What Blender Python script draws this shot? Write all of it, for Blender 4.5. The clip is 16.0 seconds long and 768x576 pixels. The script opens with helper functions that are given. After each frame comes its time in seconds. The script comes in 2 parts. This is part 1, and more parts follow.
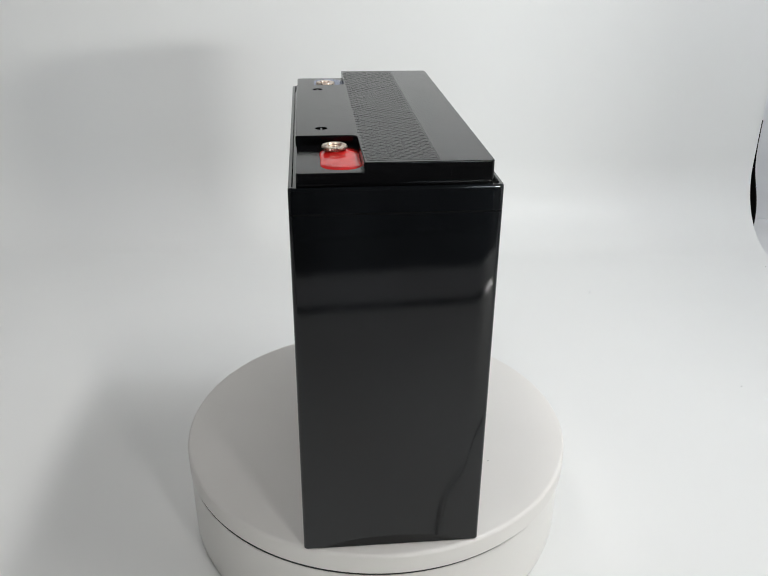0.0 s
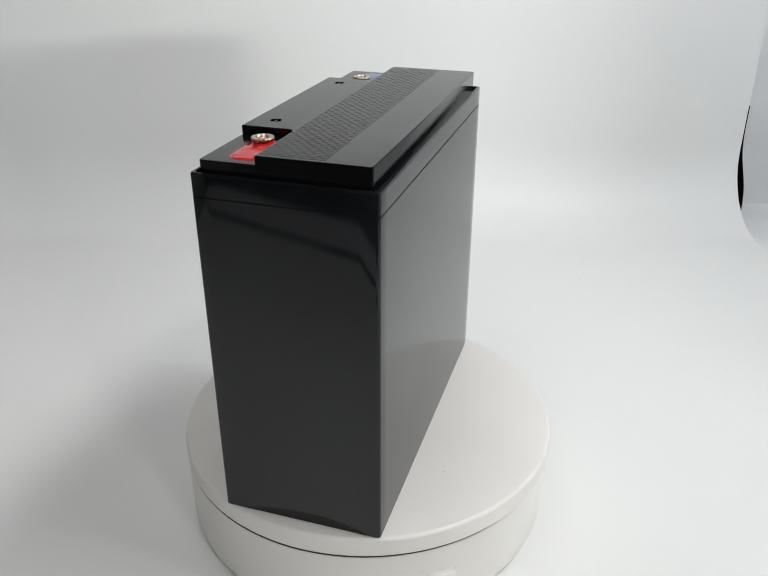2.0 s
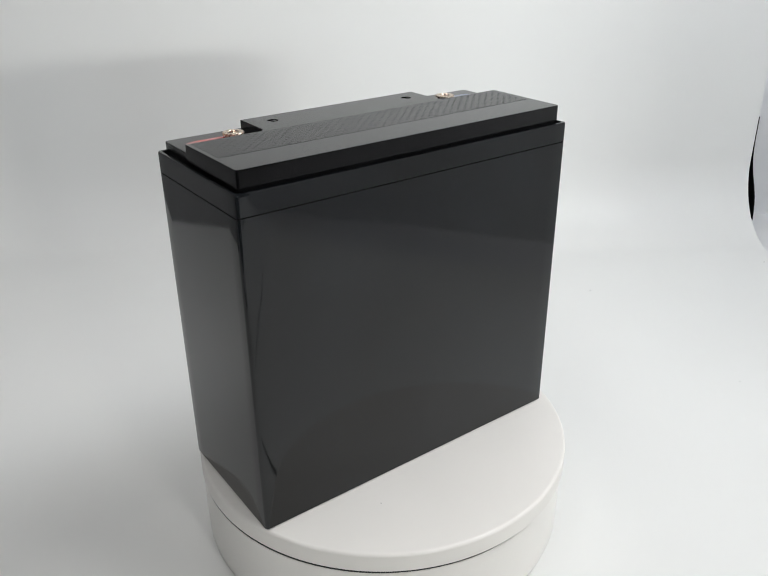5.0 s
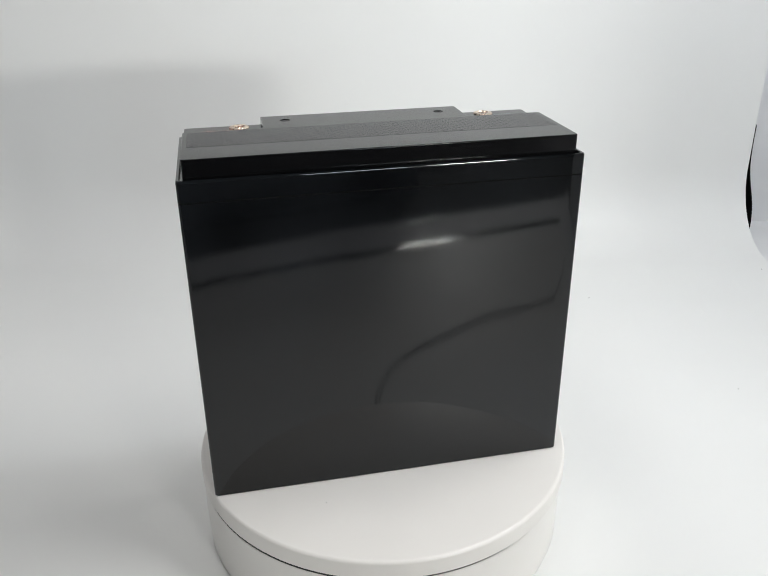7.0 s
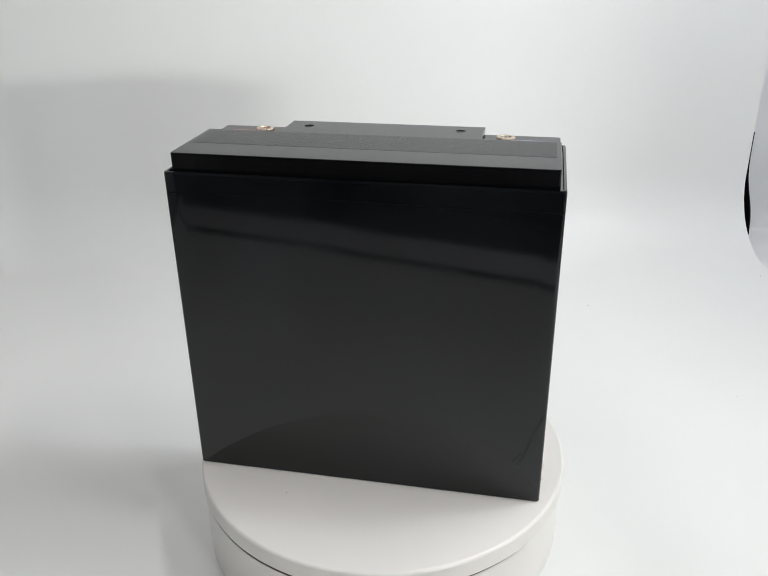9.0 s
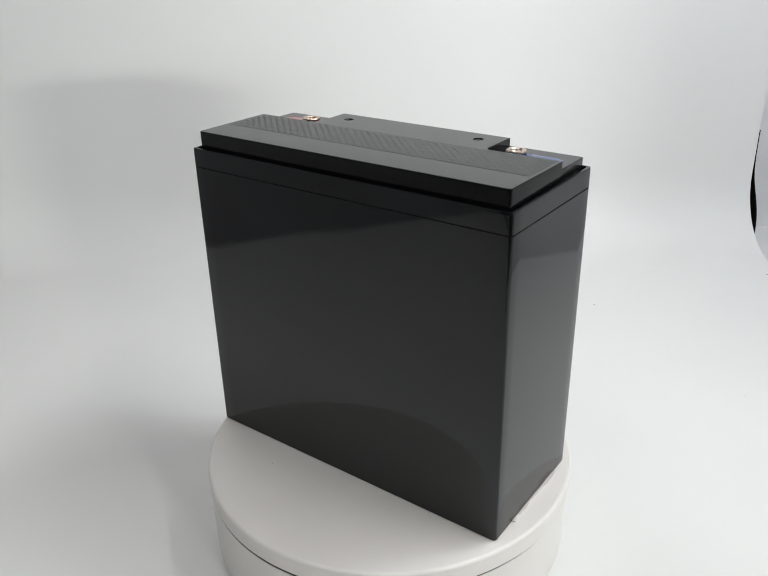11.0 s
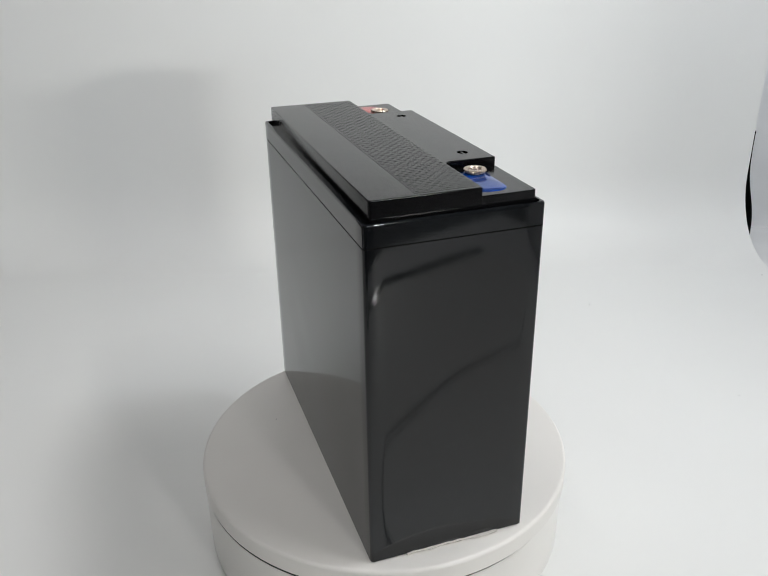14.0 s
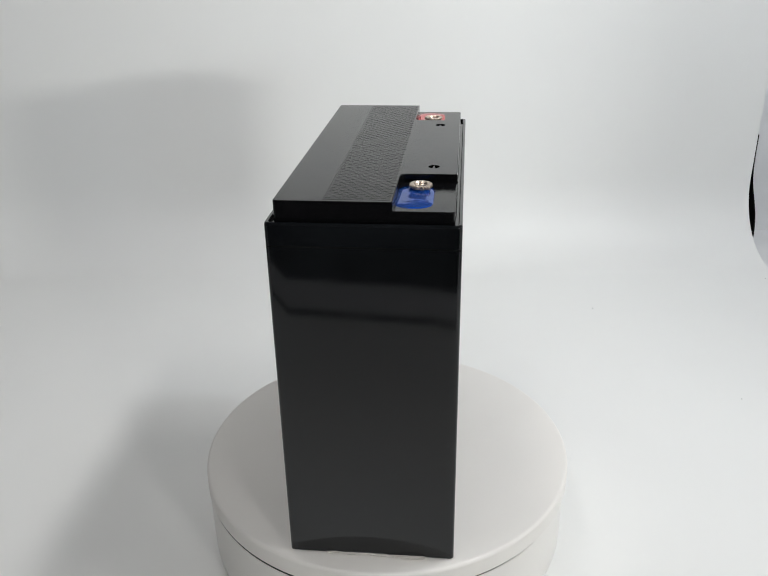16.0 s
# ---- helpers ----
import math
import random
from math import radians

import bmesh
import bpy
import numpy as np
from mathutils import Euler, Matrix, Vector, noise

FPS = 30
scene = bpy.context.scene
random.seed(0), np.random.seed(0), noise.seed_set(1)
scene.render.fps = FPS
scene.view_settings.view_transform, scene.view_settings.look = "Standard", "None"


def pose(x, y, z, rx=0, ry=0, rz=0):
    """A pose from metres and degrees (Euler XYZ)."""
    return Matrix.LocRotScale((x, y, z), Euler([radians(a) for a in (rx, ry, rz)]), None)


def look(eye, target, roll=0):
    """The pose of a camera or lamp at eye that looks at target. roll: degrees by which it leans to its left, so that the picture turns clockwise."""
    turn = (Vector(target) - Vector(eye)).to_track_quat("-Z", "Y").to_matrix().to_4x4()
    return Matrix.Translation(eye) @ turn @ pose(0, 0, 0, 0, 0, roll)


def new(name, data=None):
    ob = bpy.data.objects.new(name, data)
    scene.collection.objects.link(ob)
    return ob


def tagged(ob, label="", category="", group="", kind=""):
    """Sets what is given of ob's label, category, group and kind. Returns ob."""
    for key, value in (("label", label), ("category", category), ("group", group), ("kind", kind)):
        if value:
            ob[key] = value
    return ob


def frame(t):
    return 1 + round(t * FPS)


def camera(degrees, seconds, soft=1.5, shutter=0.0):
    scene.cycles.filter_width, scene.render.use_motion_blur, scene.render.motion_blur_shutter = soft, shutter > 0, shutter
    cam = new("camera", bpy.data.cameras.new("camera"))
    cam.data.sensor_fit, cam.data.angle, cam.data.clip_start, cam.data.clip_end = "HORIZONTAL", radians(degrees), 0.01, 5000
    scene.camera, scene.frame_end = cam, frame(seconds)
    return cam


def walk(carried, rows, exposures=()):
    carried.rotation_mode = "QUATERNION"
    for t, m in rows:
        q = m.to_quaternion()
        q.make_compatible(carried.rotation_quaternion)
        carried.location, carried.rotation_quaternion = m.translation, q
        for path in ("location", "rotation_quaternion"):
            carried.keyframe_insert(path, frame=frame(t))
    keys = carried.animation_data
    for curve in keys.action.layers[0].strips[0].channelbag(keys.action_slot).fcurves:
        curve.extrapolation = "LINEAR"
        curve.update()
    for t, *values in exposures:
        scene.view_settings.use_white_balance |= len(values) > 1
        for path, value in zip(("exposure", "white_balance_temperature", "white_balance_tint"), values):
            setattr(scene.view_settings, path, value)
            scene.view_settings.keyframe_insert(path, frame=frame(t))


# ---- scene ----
cam = camera(52.52, 16.0, soft=1.1)

# seconds, place, tilt, lean and turn of the hand-held camera, and the turn of the disc
ROWS = [
    (0.0, -0.0002, -0.3539, 0.2475, 64.45, -0.53, -0.60, 95.11),
    (0.5, -0.0003, -0.3553, 0.2500, 64.36, -0.34, -0.49, 89.56),
    (1.0, -0.0001, -0.3572, 0.2523, 64.30, -0.40, -0.83, 83.68),
    (1.5, -0.0001, -0.3586, 0.2561, 63.22, 0.00, -0.42, 77.70),
    (2.0, 0.0024, -0.3618, 0.2565, 63.20, -0.13, -0.97, 71.57),
    (2.5, 0.0013, -0.3599, 0.2552, 63.37, 0.03, -1.08, 65.50),
    (3.0, 0.0003, -0.3601, 0.2570, 63.48, -0.18, -1.16, 59.69),
    (3.5, -0.0000, -0.3604, 0.2574, 63.58, -0.02, -1.15, 53.76),
    (4.0, -0.0002, -0.3610, 0.2578, 63.69, 0.18, -0.74, 47.92),
    (6.5, -0.0013, -0.3627, 0.2581, 64.54, 0.55, -0.24, 17.48),
    (7.0, -0.0013, -0.3636, 0.2595, 64.59, 0.55, -0.44, 11.49),
    (7.5, -0.0031, -0.3633, 0.2595, 64.61, 0.67, -0.38, 5.83),
    (8.0, -0.0029, -0.3639, 0.2587, 64.67, 0.57, -0.55, -0.15),
    (8.5, -0.0025, -0.3641, 0.2601, 64.68, 0.44, -0.59, -5.89),
    (9.0, -0.0008, -0.3641, 0.2647, 64.83, 0.72, -0.41, -12.15),
    (11.5, -0.0014, -0.3635, 0.2635, 64.91, 1.17, -0.05, -42.67),
    (12.0, -0.0013, -0.3636, 0.2644, 64.78, 1.15, -0.16, -48.50),
    (12.5, -0.0012, -0.3623, 0.2635, 64.63, 0.82, -0.59, -53.81),
    (13.0, -0.0017, -0.3626, 0.2633, 64.72, 0.98, -0.42, -60.07),
    (13.5, -0.0017, -0.3636, 0.2627, 64.99, 0.84, -0.34, -65.46),
    (14.0, -0.0010, -0.3641, 0.2626, 64.93, 0.82, -0.35, -71.49),
    (14.5, -0.0007, -0.3650, 0.2631, 64.87, 0.87, -0.46, -77.69),
    (15.0, -0.0002, -0.3657, 0.2608, 64.99, 0.68, -0.54, -83.77),
    (15.5, 0.0004, -0.3661, 0.2615, 65.08, 0.72, -0.26, -89.08),
    (16.0, 0.0002, -0.3663, 0.2645, 65.15, 1.01, 0.04, -96.17),
]
walk(cam, [(t, pose(x, y, z, rx, 0, rz) @ pose(0, 0, 0, 0, 0, -lean)) for t, x, y, z, rx, lean, rz, _ in ROWS],
     exposures=[(0.0, -0.03), (2.5, -0.01), (4.0, 0.01), (6.5, 0.08), (9.0, 0.10), (11.5, 0.03), (12.5, -0.04), (13.5, -0.07), (14.5, -0.06), (16.0, -0.05)])

# ---- world and lights ----
world = bpy.data.worlds.new("world")
scene.world = world
world.use_nodes = True
world.node_tree.nodes["Background"].inputs[0].default_value = (0.9, 0.95, 1.0, 1)
world.node_tree.nodes["Background"].inputs[1].default_value = 0.045


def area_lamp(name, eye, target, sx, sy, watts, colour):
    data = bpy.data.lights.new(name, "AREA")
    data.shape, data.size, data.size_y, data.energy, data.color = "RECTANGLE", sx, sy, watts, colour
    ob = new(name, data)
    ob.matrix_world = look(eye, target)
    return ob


# a far window and a low lamp in the room, in front of the box and to its right; an LED strip under the box's roof
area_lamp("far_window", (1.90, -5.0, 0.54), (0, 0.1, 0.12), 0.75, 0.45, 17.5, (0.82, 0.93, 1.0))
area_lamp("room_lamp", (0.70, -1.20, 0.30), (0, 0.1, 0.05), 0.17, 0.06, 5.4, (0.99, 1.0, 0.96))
area_lamp("led_strip_side", (0.34, -0.06, 0.70), (-0.22, -0.06, 0.0), 0.44, 0.05, 2.72, (1.0, 0.993, 0.983))
# two added fill lamps without a known source, for the right backdrop and the floor
area_lamp("back_fill", (0.38, 0.0, 0.68), (0.44, 0.43, 0.08), 0.20, 0.06, 1.15, (0.84, 0.935, 1.0))
area_lamp("roof_fill", (-0.14, -0.11, 0.72), (-0.18, -0.11, 0.0), 0.60, 0.10, 1.30, (1.0, 0.993, 0.983))


# ---- materials ----
def material(name, colour, rough=0.5, metal=0.0, clear=0.0, vary=0.06, vary_scale=8.0, grain=0.0, grain_scale=900.0,
             rough_vary=0.0, waves=0.0, waves_scale=20.0, gloss=0.5):
    """A surface with stains and tone patches in its colour and gloss, a fine grain and broad waves in its relief (sizes
    in 1/m).
    """
    mat = bpy.data.materials.new(name)
    mat.use_nodes = True
    nodes, links = mat.node_tree.nodes, mat.node_tree.links
    shader = nodes["Principled BSDF"]
    place = nodes.new("ShaderNodeTexCoord").outputs["Object"]

    def noise_at(scale, detail):
        n = nodes.new("ShaderNodeTexNoise")
        n.inputs["Scale"].default_value, n.inputs["Detail"].default_value = scale, detail
        links.new(place, n.inputs["Vector"])
        return n.outputs["Fac"]

    mix = nodes.new("ShaderNodeMix")
    mix.data_type = "RGBA"
    mix.inputs["A"].default_value = (*[c * (1 - vary) for c in colour], 1)
    mix.inputs["B"].default_value = (*[min(1, c * (1 + vary)) for c in colour], 1)
    spread = nodes.new("ShaderNodeMapRange")
    spread.inputs["From Min"].default_value, spread.inputs["From Max"].default_value = 0.3, 0.7
    links.new(noise_at(vary_scale, 5), spread.inputs["Value"])
    links.new(spread.outputs["Result"], mix.inputs["Factor"])
    links.new(mix.outputs["Result"], shader.inputs["Base Color"])
    ramp = nodes.new("ShaderNodeMapRange")
    ramp.inputs["To Min"].default_value, ramp.inputs["To Max"].default_value = max(0.02, rough - rough_vary), rough + rough_vary
    links.new(noise_at(vary_scale * 4.3, 4), ramp.inputs["Value"])
    links.new(ramp.outputs["Result"], shader.inputs["Roughness"])
    shader.inputs["Metallic"].default_value = metal
    shader.inputs["Transmission Weight"].default_value = clear
    shader.inputs["Specular IOR Level"].default_value = gloss
    normal = None
    for height, scale, detail in ((waves, waves_scale, 1), (grain, grain_scale, 3)):
        if height > 0:
            bump = nodes.new("ShaderNodeBump")
            bump.inputs["Strength"].default_value = 1.0
            bump.inputs["Distance"].default_value = height
            links.new(noise_at(scale, detail), bump.inputs["Height"])
            if normal:
                links.new(normal, bump.inputs["Normal"])
            normal = bump.outputs["Normal"]
    if normal:
        links.new(normal, shader.inputs["Normal"])
    return mat


SHEET = material("white_pvc_sheet", (0.80, 0.80, 0.787), 0.45, gloss=0.28, vary=0.012, vary_scale=5, rough_vary=0.06, grain=0.00003, grain_scale=500)
TENT = material("silver_white_fabric", (0.82, 0.82, 0.83), 0.6, vary=0.05, vary_scale=14, grain=0.0002, grain_scale=300)
LINING = material("pale_grey_fabric", (0.77, 0.77, 0.78), 0.6, vary=0.05, vary_scale=14, grain=0.0002, grain_scale=300)
DISC = material("white_abs_disc", (0.78, 0.755, 0.722), 0.38, vary=0.015, vary_scale=20, rough_vary=0.08, grain=0.00002, grain_scale=1500)
BASE = material("white_abs_base", (0.79, 0.77, 0.738), 0.32, vary=0.015, vary_scale=18, rough_vary=0.06, grain=0.00002, grain_scale=1500)
DARK = material("dark_gap_shade", (0.02, 0.02, 0.02), 0.7, vary=0.2)
# the case's strong tone patches imitate cloudy reflections in its base colour
CASE = material("glossy_black_abs", (0.0048, 0.0056, 0.0066), 0.06, vary=0.75, vary_scale=16, rough_vary=0.035, gloss=0.49,
                waves=0.00012, waves_scale=13, grain=0.000003, grain_scale=900)
LID = material("satin_black_abs", (0.004, 0.004, 0.0045), 0.12, gloss=0.32, vary=0.15, vary_scale=25, rough_vary=0.06, grain=0.00003, grain_scale=2500)
GLOSS = material("crinkled_aluminium", (0.70, 0.70, 0.70), 0.16, metal=1.0, vary=0.05, vary_scale=60, rough_vary=0.06, waves=0.00012, waves_scale=260)
CURTAIN = material("charcoal_cloth", (0.10, 0.10, 0.11), 0.9, vary=0.3, vary_scale=12, gloss=0.1, grain=0.0003, grain_scale=800)
BAND = material("matt_black_abs", (0.004, 0.004, 0.0045), 0.25, vary=0.15, vary_scale=40, gloss=0.38, grain=0.00006, grain_scale=2500)
GRIT = material("grey_grit", (0.25, 0.24, 0.23), 0.8, vary=0.2, vary_scale=300)
# matt black that paints in shade: behind the sheet's bend and in the case seam
SHADE_BLACK = material("matt_black_shade", (0.006, 0.006, 0.006), 0.95, vary=0.3, vary_scale=60, gloss=0.1, grain=0.0003, grain_scale=800)
RED = material("red_epoxy", (0.70, 0.018, 0.016), 0.05, clear=0.35, vary=0.25, vary_scale=160, rough_vary=0.03, waves=0.0001, waves_scale=150)
BLUE = material("blue_epoxy", (0.004, 0.06, 0.34), 0.05, clear=0.45, vary=0.35, vary_scale=160, rough_vary=0.03, waves=0.0001, waves_scale=150)
BRASS = material("tinned_brass", (0.65, 0.54, 0.44), 0.28, metal=1.0, vary=0.2, vary_scale=300, rough_vary=0.1)
FILM = material("clear_film_scrap", (0.78, 0.74, 0.70), 0.15, vary=0.1, vary_scale=200)
CABLE = material("white_cable_sheath", (0.66, 0.66, 0.65), 0.45, vary=0.1, vary_scale=60)
TABLE = material("dark_table", (0.085, 0.083, 0.085), 0.9, gloss=0.1, vary=0.3, vary_scale=6, grain=0.0002, grain_scale=200)
GREYCLOTH = material("grey_fabric", (0.24, 0.24, 0.245), 0.8, vary=0.1, vary_scale=14, grain=0.0002, grain_scale=300)


# ---- mesh helpers ----
def finish(bm, mat, name, angle=32):
    bmesh.ops.recalc_face_normals(bm, faces=bm.faces)
    me = bpy.data.meshes.new(name)
    bm.to_mesh(me)
    bm.free()
    me.materials.append(mat)
    me.polygons.foreach_set("use_smooth", [True] * len(me.polygons))
    me.set_sharp_from_angle(angle=radians(angle))
    return me


def part(name, bm, mat, parent, label="", angle=32):
    ob = new(name, finish(bm, mat, name, angle))
    ob.parent = parent
    if label:
        tagged(ob, label)
    return ob


def thing(name, label, category, x=0.0, y=0.0, z=0.0):
    ob = new(name)
    ob.location = (x, y, z)
    ob.empty_display_size = 0.02
    return tagged(ob, label, category)


def ring_points(hx, hy, r, corner=5, side_x=1, side_y=1):
    """A rounded rectangle, anticlockwise, with side_x and side_y pieces along its sides."""
    pts = []
    for cx, cy, start in ((hx - r, hy - r, 0), (-hx + r, hy - r, 90), (-hx + r, -hy + r, 180), (hx - r, -hy + r, 270)):
        for k in range(corner + 1):
            a = radians(start + 90 * k / corner)
            pts.append((cx + r * math.cos(a), cy + r * math.sin(a)))
        n = side_x if start in (0, 180) else side_y
        sx, sy = {0: (-1, 0), 90: (0, -1), 180: (1, 0), 270: (0, 1)}[start]
        length = 2 * (hx - r) if sx else 2 * (hy - r)
        bx, by = pts[-1]
        for k in range(1, n):
            pts.append((bx + sx * length * k / n, by + sy * length * k / n))
    return pts


def loft(bm, rings, cap_low=True, cap_high=True):
    """Skins a stack of rings [(points, z)] that have equally many points."""
    made = [[bm.verts.new((x, y, z)) for x, y in pts] for pts, z in rings]
    n = len(made[0])
    for a, b in zip(made, made[1:]):
        for i in range(n):
            bm.faces.new((a[i], a[(i + 1) % n], b[(i + 1) % n], b[i]))
    if cap_low:
        bm.faces.new(made[0][::-1])
    if cap_high:
        bm.faces.new(made[-1])
    return made


def lathe(bm, profile, n=96, cx=0.0, cy=0.0):
    """Turns a profile [(radius, z)] round a standing axis; radius 0 closes it."""
    made = []
    for r, z in profile:
        if r == 0:
            made.append([bm.verts.new((cx, cy, z))])
        else:
            made.append([bm.verts.new((cx + r * math.cos(2 * math.pi * k / n), cy + r * math.sin(2 * math.pi * k / n), z)) for k in range(n)])
    for a, b in zip(made, made[1:]):
        for k in range(n):
            j = (k + 1) % n
            if len(a) == 1:
                bm.faces.new((a[0], b[j], b[k]))
            elif len(b) == 1:
                bm.faces.new((a[k], a[j], b[0]))
            else:
                bm.faces.new((a[k], a[j], b[j], b[k]))


def box(bm, x0, x1, y0, y1, z0, z1, bevel=0.0):
    v = [bm.verts.new((x, y, z)) for x in (x0, x1) for y in (y0, y1) for z in (z0, z1)]
    faces = [bm.faces.new([v[i] for i in f]) for f in ((0, 1, 3, 2), (4, 6, 7, 5), (0, 4, 5, 1), (2, 3, 7, 6), (0, 2, 6, 4), (1, 5, 7, 3))]
    if bevel:
        edges = {e for f in faces for e in f.edges}
        bmesh.ops.bevel(bm, geom=list(edges), offset=bevel, segments=2, affect="EDGES", profile=0.5)


def slab(name, x0, x1, y0, y1, z0, z1, mat, label, category, bevel=0.0):
    bm = bmesh.new()
    box(bm, x0, x1, y0, y1, z0, z1, bevel)
    return tagged(new(name, finish(bm, mat, name)), label, category, kind="structure")


# ---- the box and the room ----
FLOOR = -0.055
STAND = -0.002


def white_sheet():
    """Floor, bend and back in one bent sheet, 1.2 mm thick, its edges free of the box."""
    x0, x1, thick = -0.508, 0.39, 0.0012
    path = [(-0.42, FLOOR), (-0.30, FLOOR), (-0.10, FLOOR), (0.10, FLOOR), (0.25, FLOOR), (0.352, FLOOR)]
    r, yc = 0.076, 0.352
    for k in range(1, 25):
        a = radians(90 * k / 24)
        path.append((yc + r * math.sin(a), FLOOR + r - r * math.cos(a)))
    path += [(0.430, 0.10), (0.430, 0.18), (0.431, 0.27), (0.432, 0.385)]
    bm = bmesh.new()
    rows = []
    for i, (y, z) in enumerate(path):
        a, b = path[max(0, i - 1)], path[min(len(path) - 1, i + 1)]
        d = Vector((b[0] - a[0], b[1] - a[1])).normalized()
        ny, nz = d.y * thick, -d.x * thick
        rows.append([bm.verts.new(p) for p in ((x0, y, z), (x1, y, z), (x1, y + ny, z + nz), (x0, y + ny, z + nz))])
    for a, b in zip(rows, rows[1:]):
        for k in range(4):
            bm.faces.new((a[k], a[(k + 1) % 4], b[(k + 1) % 4], b[k]))
    bm.faces.new(rows[0])
    bm.faces.new(rows[-1][::-1])
    ob = new("backdrop", finish(bm, SHEET, "backdrop", 40))
    return tagged(ob, "smooth white plastic backdrop sheet bent up from the floor", "backdrop", kind="structure")


def light_box():
    slab("floor", -0.535, 0.49, -0.50, 0.48, FLOOR - 0.010, FLOOR - 0.003, LINING, "pale fabric floor under the white sheet", "floor")
    slab("wall_back", -0.535, 0.49, 0.470, 0.480, FLOOR - 0.003, 0.365, TENT, "pale fabric lower back of the photo box", "wall")
    slab("wall_back_upper", -0.535, 0.49, 0.470, 0.480, 0.365, 0.76, CURTAIN, "charcoal fabric upper back of the photo box", "wall")
    slab("wall_right", 0.470, 0.480, -0.44, 0.470, FLOOR - 0.003, 0.76, TENT, "pale reflective side of the photo box", "wall")
    slab("wall_left", -0.530, -0.520, -0.44, 0.470, FLOOR - 0.003, 0.76, GREYCLOTH, "grey fabric side of the photo box", "wall")
    slab("ceiling", -0.535, 0.49, -0.44, 0.480, 0.76, 0.77, GREYCLOTH, "grey fabric roof of the photo box", "ceiling")


def lamp_blocker():
    """A low dark board, added out of view to shade the front floor; the lamp shines over it and past its right end."""
    slab("unseen_blocker", -0.62, 0.30, -0.640, -0.612, FLOOR - 0.010, 0.072, CURTAIN, "low charcoal blocker added out of view to shade the front floor", "board", 0.002)


def front_sill():
    """Aluminium strips that hold down the sheet and bind the front edge of the box."""
    for name, y0, y1, z in (("sill", -0.433, -0.422, FLOOR + 0.0005), ("sill", -0.5035, -0.5005, FLOOR - 0.002)):
        slab(name, -0.50, 0.39, y0, y1, FLOOR - (0.003 if y0 > -0.5 else 0.010), z, GLOSS, "bright aluminium strip along the open front of the box", "trim", 0.0008)


def corner_shade():
    """A black plate that stands in for the shade in the hollow corner behind the bend of the sheet."""
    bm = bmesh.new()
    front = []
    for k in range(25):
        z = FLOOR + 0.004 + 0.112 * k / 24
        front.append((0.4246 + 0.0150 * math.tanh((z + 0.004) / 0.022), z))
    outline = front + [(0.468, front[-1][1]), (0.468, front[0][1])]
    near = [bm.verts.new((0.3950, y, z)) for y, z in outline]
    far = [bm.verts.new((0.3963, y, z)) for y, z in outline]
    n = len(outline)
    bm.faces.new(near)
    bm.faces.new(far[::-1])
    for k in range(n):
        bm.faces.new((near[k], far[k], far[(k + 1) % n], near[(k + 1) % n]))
    tagged(new("trim", finish(bm, SHADE_BLACK, "trim", 20)), "black plate standing in for the shade behind the bend of the sheet", "trim", kind="structure")


def table():
    slab("table_top", -0.68, 0.66, -0.70, 0.58, FLOOR - 0.04, FLOOR - 0.010, TABLE, "dark table that carries the photo box", "table", 0.004)


def dust():
    """Flecks of grit lying on the sheet."""
    bm = bmesh.new()
    for x, y, z, size in ((0.1905, 0.2715, FLOOR, 0.0006), (0.375, 0.330, FLOOR, 0.0006), (0.262, 0.118, FLOOR, 0.0004)):
        lathe(bm, [(size, z - 0.0002), (size * 0.8, z + size * 0.5), (0, z + size * 0.8)], 7, x, y)
    tagged(new("dust", finish(bm, GRIT, "dust")), "tiny grey flecks of grit on the white sheet", "dust", kind="stuff")


white_sheet()
dust()
light_box()
lamp_blocker()
front_sill()
corner_shade()
table()


# ---- the turntable ----
def power_cable(parent):
    """A thin lead that leaves the housing beside its switch and lies across the sheet to the right side."""
    knots = [(0.030, -0.090), (0.036, -0.112), (0.043, -0.145), (0.060, -0.185), (0.097, -0.222), (0.150, -0.243), (0.200, -0.256), (0.270, -0.262), (0.330, -0.285), (0.388, -0.330)]
    rad = 0.0016
    path = []
    for k in range(len(knots) - 1):
        p = [Vector(knots[max(0, min(len(knots) - 1, k + d))]) for d in (-1, 0, 1, 2)]
        for i in range(8):
            u = i / 8
            q = 0.5 * (2 * p[1] + (p[2] - p[0]) * u + (2 * p[0] - 5 * p[1] + 4 * p[2] - p[3]) * u * u + (3 * p[1] - p[0] - 3 * p[2] + p[3]) * u ** 3)
            path.append((q.x, q.y, rad + 0.009 * max(0.0, 1 - len(path) / 9) ** 2))
    bm = bmesh.new()
    rows = []
    for i, c in enumerate(path):
        d = (Vector(path[min(i + 1, len(path) - 1)]) - Vector(path[max(i - 1, 0)])).normalized()
        side = d.cross(Vector((0, 0, 1))).normalized()
        up = side.cross(d)
        rows.append([bm.verts.new(Vector(c) + side * (rad * math.cos(2 * math.pi * k / 10)) + up * (rad * math.sin(2 * math.pi * k / 10))) for k in range(10)])
    for a, b in zip(rows, rows[1:]):
        for k in range(10):
            bm.faces.new((a[k], b[k], b[(k + 1) % 10], a[(k + 1) % 10]))
    bm.faces.new(rows[0])
    bm.faces.new(rows[-1][::-1])
    part("power_cable", bm, CABLE, parent, "thin white power lead lying on the sheet")


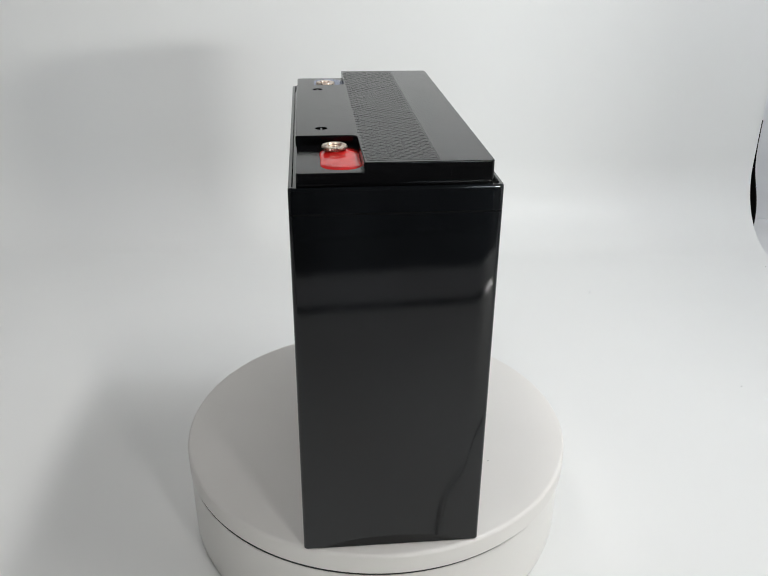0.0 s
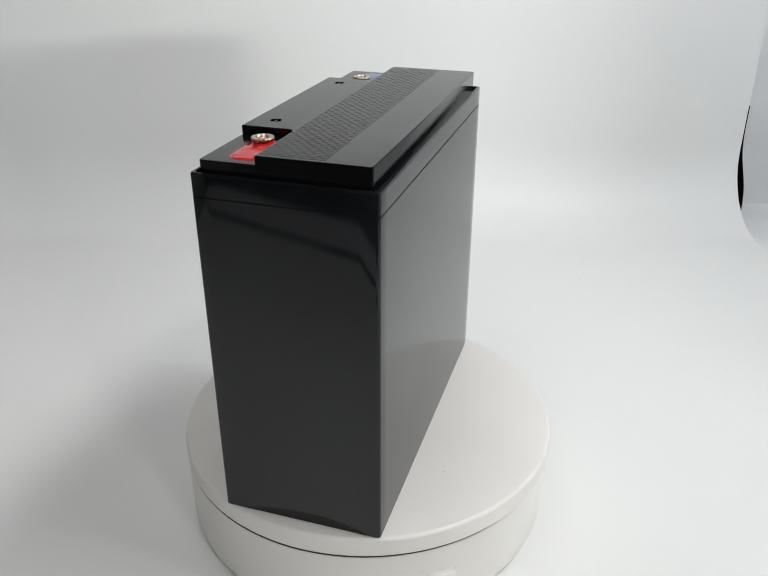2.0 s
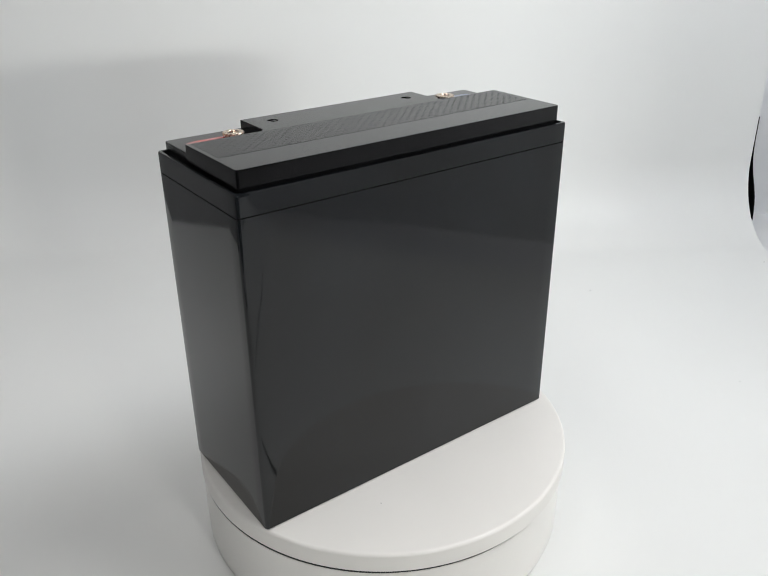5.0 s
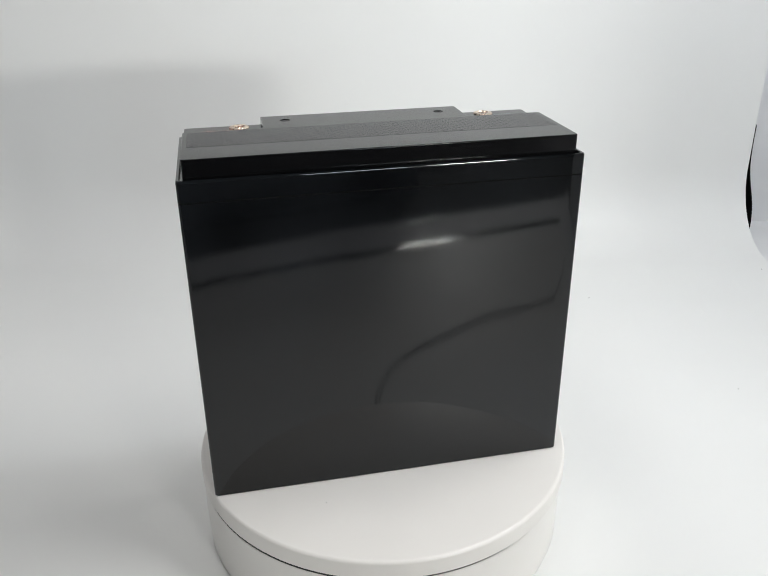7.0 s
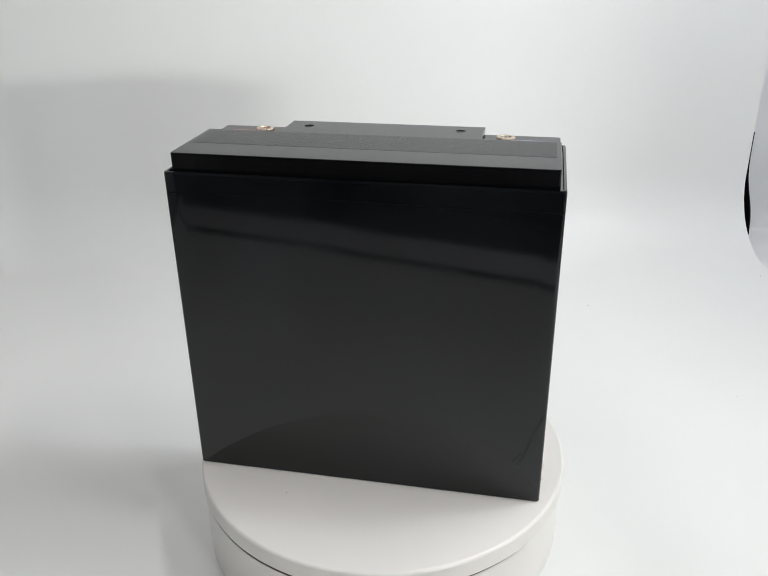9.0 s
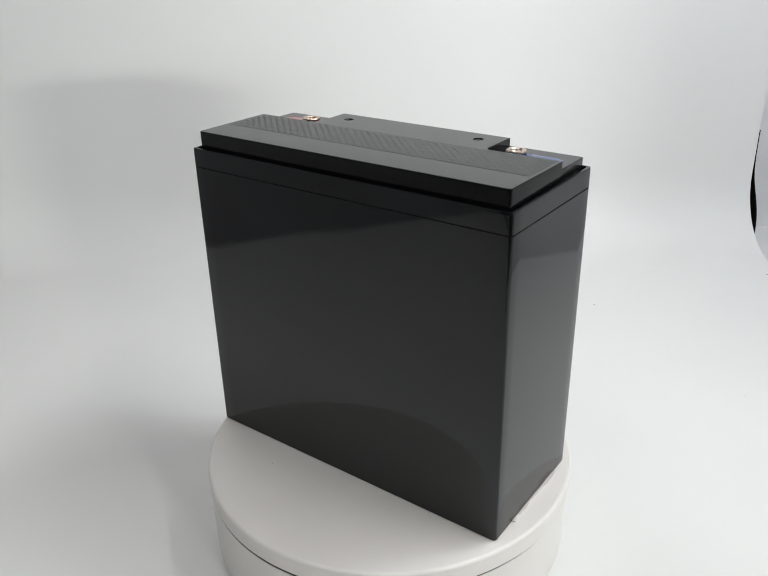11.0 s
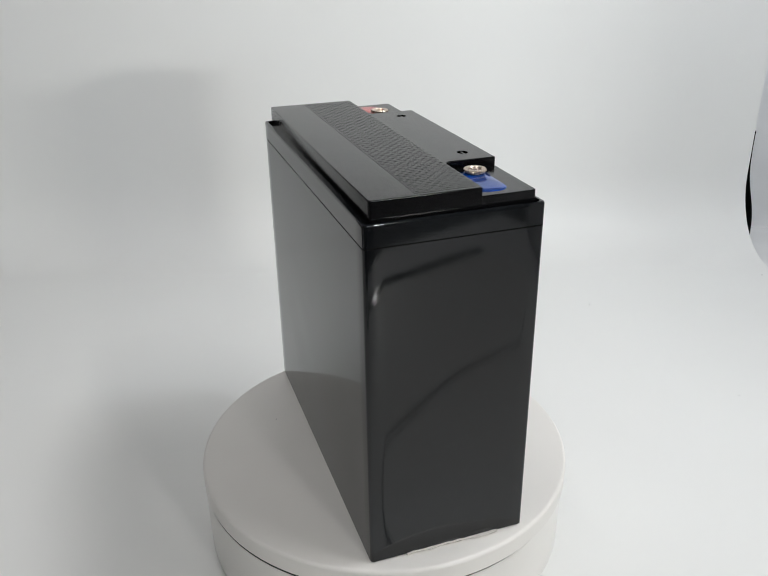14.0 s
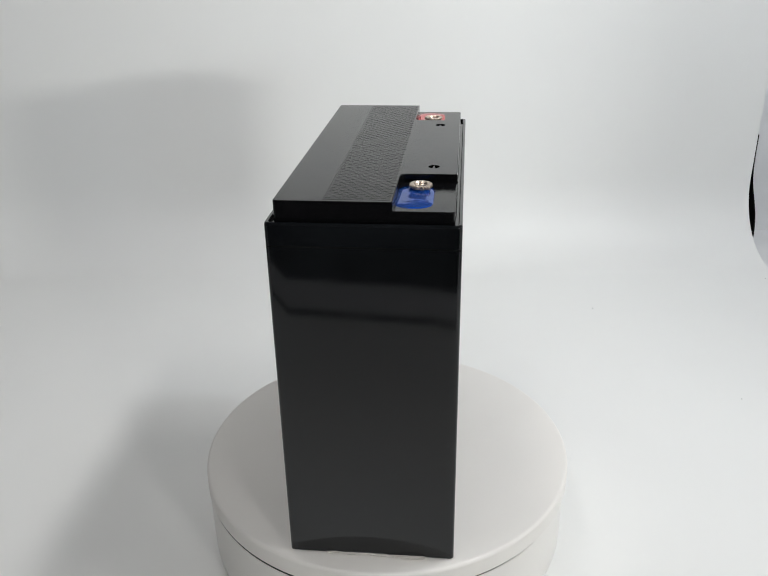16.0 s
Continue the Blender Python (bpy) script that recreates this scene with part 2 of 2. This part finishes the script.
def turntable():
    top = thing("turntable", "round white plastic motorised display turntable standing on the white sheet", "turntable", z=FLOOR)
    h = STAND - FLOOR
    bm = bmesh.new()
    R = 0.1008
    lathe(bm, [(0, h), (0.03, h), (0.06, h), (R - 0.0018, h)]
          + [(R - 0.0018 + 0.0018 * math.sin(radians(a)), h - 0.0018 + 0.0018 * math.cos(radians(a))) for a in (22, 45, 68, 90)]
          + [(R, h - 0.0098), (R - 0.0003, h - 0.0102), (R - 0.006, h - 0.0102), (0, h - 0.0102)], 160)
    disc = part("disc", bm, DISC, top, "turning white plastic disc with a rounded rim")
    bm = bmesh.new()
    lathe(bm, [(0.0003, h - 0.0004), (0.0003, h + 0.0001), (0, h + 0.00015)], 8, -0.040, -0.0535)
    part("speck", bm, GRIT, disc, "tiny grey speck on the disc")
    bm = bmesh.new()
    lathe(bm, [(0, h - 0.0118), (R - 0.005, h - 0.0118), (R - 0.0013, h - 0.0118), (R - 0.0009, h - 0.0122), (R - 0.0009, 0.020),
               (R - 0.0011, 0.005), (R - 0.0020, 0.002), (R - 0.0040, 0.0), (0, 0.0)], 160, -0.0005)
    part("base", bm, BASE, top, "fixed white plastic housing")
    bm = bmesh.new()
    # a raised rocker housing that follows the wall of the base
    low, high, a0, a1, n = 0.008, 0.0262, -76.5, -66.0, 8
    cells = []
    for k in range(n + 1):
        a = radians(a0 + (a1 - a0) * k / n)
        soft_end = 0.0008 if k in (0, n) else 0.0
        cells.append([bm.verts.new((rr * math.cos(a), rr * math.sin(a), zz)) for rr, zz in
                      ((R - 0.002, low), (R + 0.0011 - soft_end, low + 0.0004), (R + 0.0015 - soft_end, low + 0.001),
                       (R + 0.0015 - soft_end, high - 0.001), (R + 0.0011 - soft_end, high - 0.0003), (R - 0.002, high))])
    for a, b in zip(cells, cells[1:]):
        for k in range(6):
            bm.faces.new((a[k], b[k], b[(k + 1) % 6], a[(k + 1) % 6]))
    bm.faces.new(cells[0])
    bm.faces.new(cells[-1][::-1])
    part("switch", bm, BASE, top, "white plastic switch plate on the housing")
    power_cable(top)
    # solid dark ring in the gap below the disc, coloured for the shade there
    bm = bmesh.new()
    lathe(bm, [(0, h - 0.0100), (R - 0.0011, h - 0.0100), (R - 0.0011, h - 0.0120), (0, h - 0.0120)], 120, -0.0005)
    part("gap_shade", bm, DARK, top, "dark ring painting in the shade of the gap under the disc")
    return top, disc


# ---- the battery ----
LX, LY = 0.0908, 0.0381
SEAM, RIM, TOP, POCKET = 0.1525, 0.1621, 0.1703, 0.1666
TX, TY, BACK = 0.0881, 0.0349, 0.0006


def battery_case(parent):
    bm = bmesh.new()

    def ring(inset, z, r=0.0017):
        return (ring_points(LX - inset, LY - inset, r, 4, 24, 12), z)

    rings = [ring(0.0006, STAND), ring(0.0001, STAND + 0.0001), ring(-0.0002, STAND + 0.0005), ring(-0.0002, STAND + 0.0016), ring(-0.0002, STAND + 0.0022)]
    rings += [ring(-0.0002, 0.0016 + (SEAM - 0.0016 - 0.0010) * k / 24) for k in range(0, 25)]
    rings += [ring(-0.0002, SEAM - 0.0004), ring(0.0008, SEAM - 0.0004), ring(0.0008, SEAM + 0.0002), ring(-0.0002, SEAM + 0.0002), ring(-0.0002, SEAM + 0.0004), ring(-0.0002, SEAM + 0.0009),
              ring(-0.0002, SEAM + 0.0045), ring(-0.0002, RIM - 0.0013), ring(-0.0002, RIM - 0.0009), ring(-0.0001, RIM - 0.0004),
              ring(0.0, RIM - 0.0001), ring(0.0003, RIM), ring(0.0011, RIM), ring(0.0014, RIM - 0.0003), ring(0.0015, RIM - 0.0015), ring(0.0040, RIM - 0.0015)]
    loft(bm, rings)
    # thin moulded walls are a little uneven
    for v in bm.verts:
        x, y, z = v.co
        if 0.002 < z < SEAM - 0.001:
            fade = math.sin(math.pi * min(1, max(0, z / SEAM)))
            if abs(y) > LY - 0.001 and abs(x) < LX - 0.003:
                dip = fade * math.cos(x / LX * math.pi / 2) * noise.noise((x * 22, z * 22, y * 50)) * 0.00026
                v.co.y -= math.copysign(dip, y)
            elif abs(x) > LX - 0.001 and abs(y) < LY - 0.003:
                dip = fade * math.cos(y / LY * math.pi / 2) * noise.noise((y * 26, z * 22, x * 50)) * 0.00009
                v.co.x -= math.copysign(dip, x)
    case = part("case", bm, CASE, parent, "glossy black plastic battery case", 28)
    # a black strip fills the groove, so its shade is put in as colour
    bm = bmesh.new()
    for inset in (-0.00012, 0.0012):
        loft(bm, [ring(inset, SEAM - 0.0004), ring(inset, SEAM + 0.0002)], False, False)
    part("seam", bm, SHADE_BLACK, case, "matt black strip standing in for the shade of the seam groove", 28)


HOLE_X, HOLE_Y, HOLE_R = 0.039, 0.0252, 0.0025
NX, NY = 0.0505, 0.0115


def battery_lid(parent):
    """A raised lid with a pocket cut into each of its two back corners and two round recesses."""
    bm = bmesh.new()
    e = 0.0003
    low = RIM - 0.004
    r = 0.0013

    def arc(cx, cy, rad, a0, a1, n=4):
        return [(cx + rad * math.cos(radians(a0 + (a1 - a0) * k / n)), cy + rad * math.sin(radians(a0 + (a1 - a0) * k / n))) for k in range(n + 1)]

    def outline(d):
        """The T-shaped top, drawn in by d."""
        pts = arc(TX - d - r, -TY + d + r, r, 270, 360)
        pts += [(TX - d, NY - d)]
        pts += arc(NX + 0.003 - d, NY + 0.003 - d, 0.003, 270, 180)
        pts += [(NX - d, TY + BACK - d), (-NX + d, TY + BACK - d)]
        pts += arc(-NX - 0.003 + d, NY + 0.003 - d, 0.003, 360, 270)
        pts += [(-TX + d, NY - d)]
        pts += arc(-TX + d + r, -TY + d + r, r, 180, 270)
        return pts

    rings = [(outline(0.0), low), (outline(0.0), TOP - e * 1.6), (outline(0.0), TOP - e), (outline(e * 0.3), TOP - e * 0.3), (outline(e), TOP), (outline(e * 1.6), TOP)]
    made = loft(bm, rings, True, False)
    # the top face, with the two recesses left open
    rim_edges = []
    n = len(made[-1])
    for i in range(n):
        rim_edges.append(bm.edges.get((made[-1][i], made[-1][(i + 1) % n])))
    holes = []
    for sx in (-1, 1):
        circle = [bm.verts.new((sx * HOLE_X + HOLE_R * math.cos(2 * math.pi * k / 20), HOLE_Y + HOLE_R * math.sin(2 * math.pi * k / 20), TOP)) for k in range(20)]
        rim_edges += [bm.edges.new((circle[k], circle[(k + 1) % 20])) for k in range(20)]
        holes.append(circle)
    bmesh.ops.triangle_fill(bm, use_beauty=True, use_dissolve=False, edges=rim_edges, normal=(0, 0, 1))
    for circle in holes:
        floor_ring = [bm.verts.new((v.co.x, v.co.y, TOP - 0.0022)) for v in circle]
        for k in range(20):
            bm.faces.new((circle[k], circle[(k + 1) % 20], floor_ring[(k + 1) % 20], floor_ring[k]))
        bm.faces.new(floor_ring)
    lid = part("lid", bm, LID, parent, "satin black plastic lid", 30)
    # the lower plate of the lid, whose corners show as the terminal pockets' floors
    bm = bmesh.new()
    d = 0.00015
    loft(bm, [([(x, y + BACK / 2) for x, y in ring_points(TX - d - k, TY + BACK / 2 - d - k, r, 4)], z) for k, z in
              ((0, low), (0, POCKET - e * 1.6), (0, POCKET - e), (e * 0.3, POCKET - e * 0.3), (e, POCKET), (e * 1.6, POCKET))])
    part("pocket_floor", bm, LID, lid)
    for sx in (-1, 1):
        bm = bmesh.new()
        box(bm, sx * HOLE_X - HOLE_R, sx * HOLE_X + HOLE_R, HOLE_Y - 0.0004, HOLE_Y + 0.0004, TOP - 0.0022, TOP - 0.0002)
        part("recess_rib", bm, LID, lid)
    return lid


def grip_band(lid):
    """The lengthwise band of small raised diamonds, slightly sunk between smooth borders."""
    bm = bmesh.new()
    pitch_x, pitch_y = 0.0044, 0.0043
    x = -TX + 0.0045
    row = 0
    while x < TX - 0.004:
        y = -0.0150 + (pitch_y / 2 if row % 2 else 0) + 0.0012
        while y < NY - 0.0012:
            a, b, hgt = 0.0009, 0.0017, 0.00012
            base = [bm.verts.new((x + dx, y + dy, TOP - 0.0001)) for dx, dy in ((a, 0), (0, b), (-a, 0), (0, -b))]
            high = [bm.verts.new((x + dx * 0.45, y + dy * 0.45, TOP + hgt)) for dx, dy in ((a, 0), (0, b), (-a, 0), (0, -b))]
            for k in range(4):
                bm.faces.new((base[k], base[(k + 1) % 4], high[(k + 1) % 4], high[k]))
            bm.faces.new(high)
            y += pitch_y
        x += pitch_x / 2
        row += 1
    plate = bmesh.new()
    box(plate, -TX + 0.0022, TX - 0.0022, -0.0157, NY - 0.0012, TOP - 0.0003, TOP + 0.00006)
    part("grip_band", plate, BAND, lid, "matt black lengthwise band")
    ob = part("grip_texture", bm, BAND, lid, "band of small raised black diamonds", 10)
    return tagged(ob, kind="stuff")


def terminal_set(parent, sx, mat, colour):
    bm = bmesh.new()
    cx, cy = sx * 0.0702, 0.0190
    # a poured blob: thin and rounded at its edge, drawn up round the bush
    rings = []
    outer = ring_points(0.0142, 0.0076, 0.0062, 8, 4, 2)
    for u, dz in ((0.0, -0.0006), (0.0, -0.0001), (0.03, 0.0001), (0.10, 0.00022), (0.22, 0.00034), (0.40, 0.00046), (0.60, 0.00062), (0.78, 0.00086), (0.92, 0.00118), (1.0, 0.00140)):
        pts = []
        for x, y in outer:
            px, py = cx + x - sx * 0.0615, cy + y - 0.0205
            d = math.hypot(px, py)
            k = 1 - u + u * 0.0041 / d
            pts.append((sx * 0.0615 + px * k, 0.0205 + py * k))
        rings.append((pts, POCKET + dz))
    loft(bm, rings)
    part("epoxy_seal", bm, mat, parent, colour + " glossy epoxy sealing the terminal", 40)
    bm = bmesh.new()
    z = POCKET
    lathe(bm, [(0.0040, z), (0.0040, z + 0.0017), (0.0046, z + 0.0018), (0.0049, z + 0.0020), (0.0049, z + 0.0026), (0.0045, z + 0.0030),
               (0.0030, z + 0.0030), (0.0026, z + 0.0026), (0.0025, z - 0.003), (0, z - 0.003)], 56, sx * 0.0615, 0.0208)
    # knurled edge of the flange
    for k, v in enumerate([v for v in bm.verts if math.hypot(v.co.x - sx * 0.0615, v.co.y - 0.0208) > 0.0048]):
        if k % 2:
            v.co.x += (sx * 0.0615 - v.co.x) * 0.06
            v.co.y += (0.0208 - v.co.y) * 0.06
    post = part("terminal", bm, BRASS, parent, "tinned brass threaded terminal bush")
    bm = bmesh.new()
    for k in range(4):
        zz = z + 0.0019 - k * 0.0009
        lathe(bm, [(0.00255, zz + 0.0003), (0.0021, zz), (0.00255, zz - 0.0003)], 20, sx * 0.0615, 0.0208)
    part("thread", bm, BRASS, post)


def film_scrap(parent):
    """A crumpled strip of clear film caught under the end of the case."""
    bm = bmesh.new()
    n = 16
    rows = []
    for k in range(n + 1):
        y = -0.021 + 0.046 * k / n
        out = 0.0014 + 0.0013 * noise.noise((y * 160, 3.1, 0.0)) + 0.0012 * math.exp(-((y - 0.016) / 0.006) ** 2)
        lift = 0.0007 + 0.0012 * abs(noise.noise((y * 210, 7.7, 0.0)))
        rows.append([bm.verts.new(v) for v in ((LX - 0.003, y, STAND + 0.0001), (LX + out * 0.6, y, STAND + 0.0001), (LX + out, y, STAND + lift),
                                               (LX + out - 0.0002, y, STAND + lift + 0.0001), (LX - 0.003, y, STAND + 0.0002))])
    for a, b in zip(rows, rows[1:]):
        for k in range(5):
            bm.faces.new((a[k], b[k], b[(k + 1) % 5], a[(k + 1) % 5]))
    bm.faces.new(rows[0])
    bm.faces.new(rows[-1][::-1])
    part("film_scrap", bm, FILM, parent, "crumpled strip of clear film under the case", 20)


def battery():
    top = thing("battery", "glossy black battery with red and blue sealed terminals on the turntable", "battery")
    battery_case(top)
    lid = battery_lid(top)
    grip_band(lid)
    terminal_set(top, -1, RED, "red")
    terminal_set(top, 1, BLUE, "blue")
    film_scrap(top)
    return top


stand, disc = turntable()
pack = battery()


def motions():
    turns = [(r[0], r[7]) for r in ROWS]
    steps = []
    for (ta, a), (tb, b) in zip(turns, turns[1:]):
        steps.append((ta, a))
        n = round((tb - ta) / 0.5)
        steps += [(ta + (tb - ta) * k / n, a + (b - a) * k / n) for k in range(1, n)]
    steps.append(turns[-1])
    walk(disc, [(t, pose(0, 0, 0, 0, 0, a)) for t, a in steps])
    walk(pack, [(t, pose(0, 0, 0, 0, 0, a) @ pose(-0.0028, 0.0014, 0.0)) for t, a in steps])


motions()
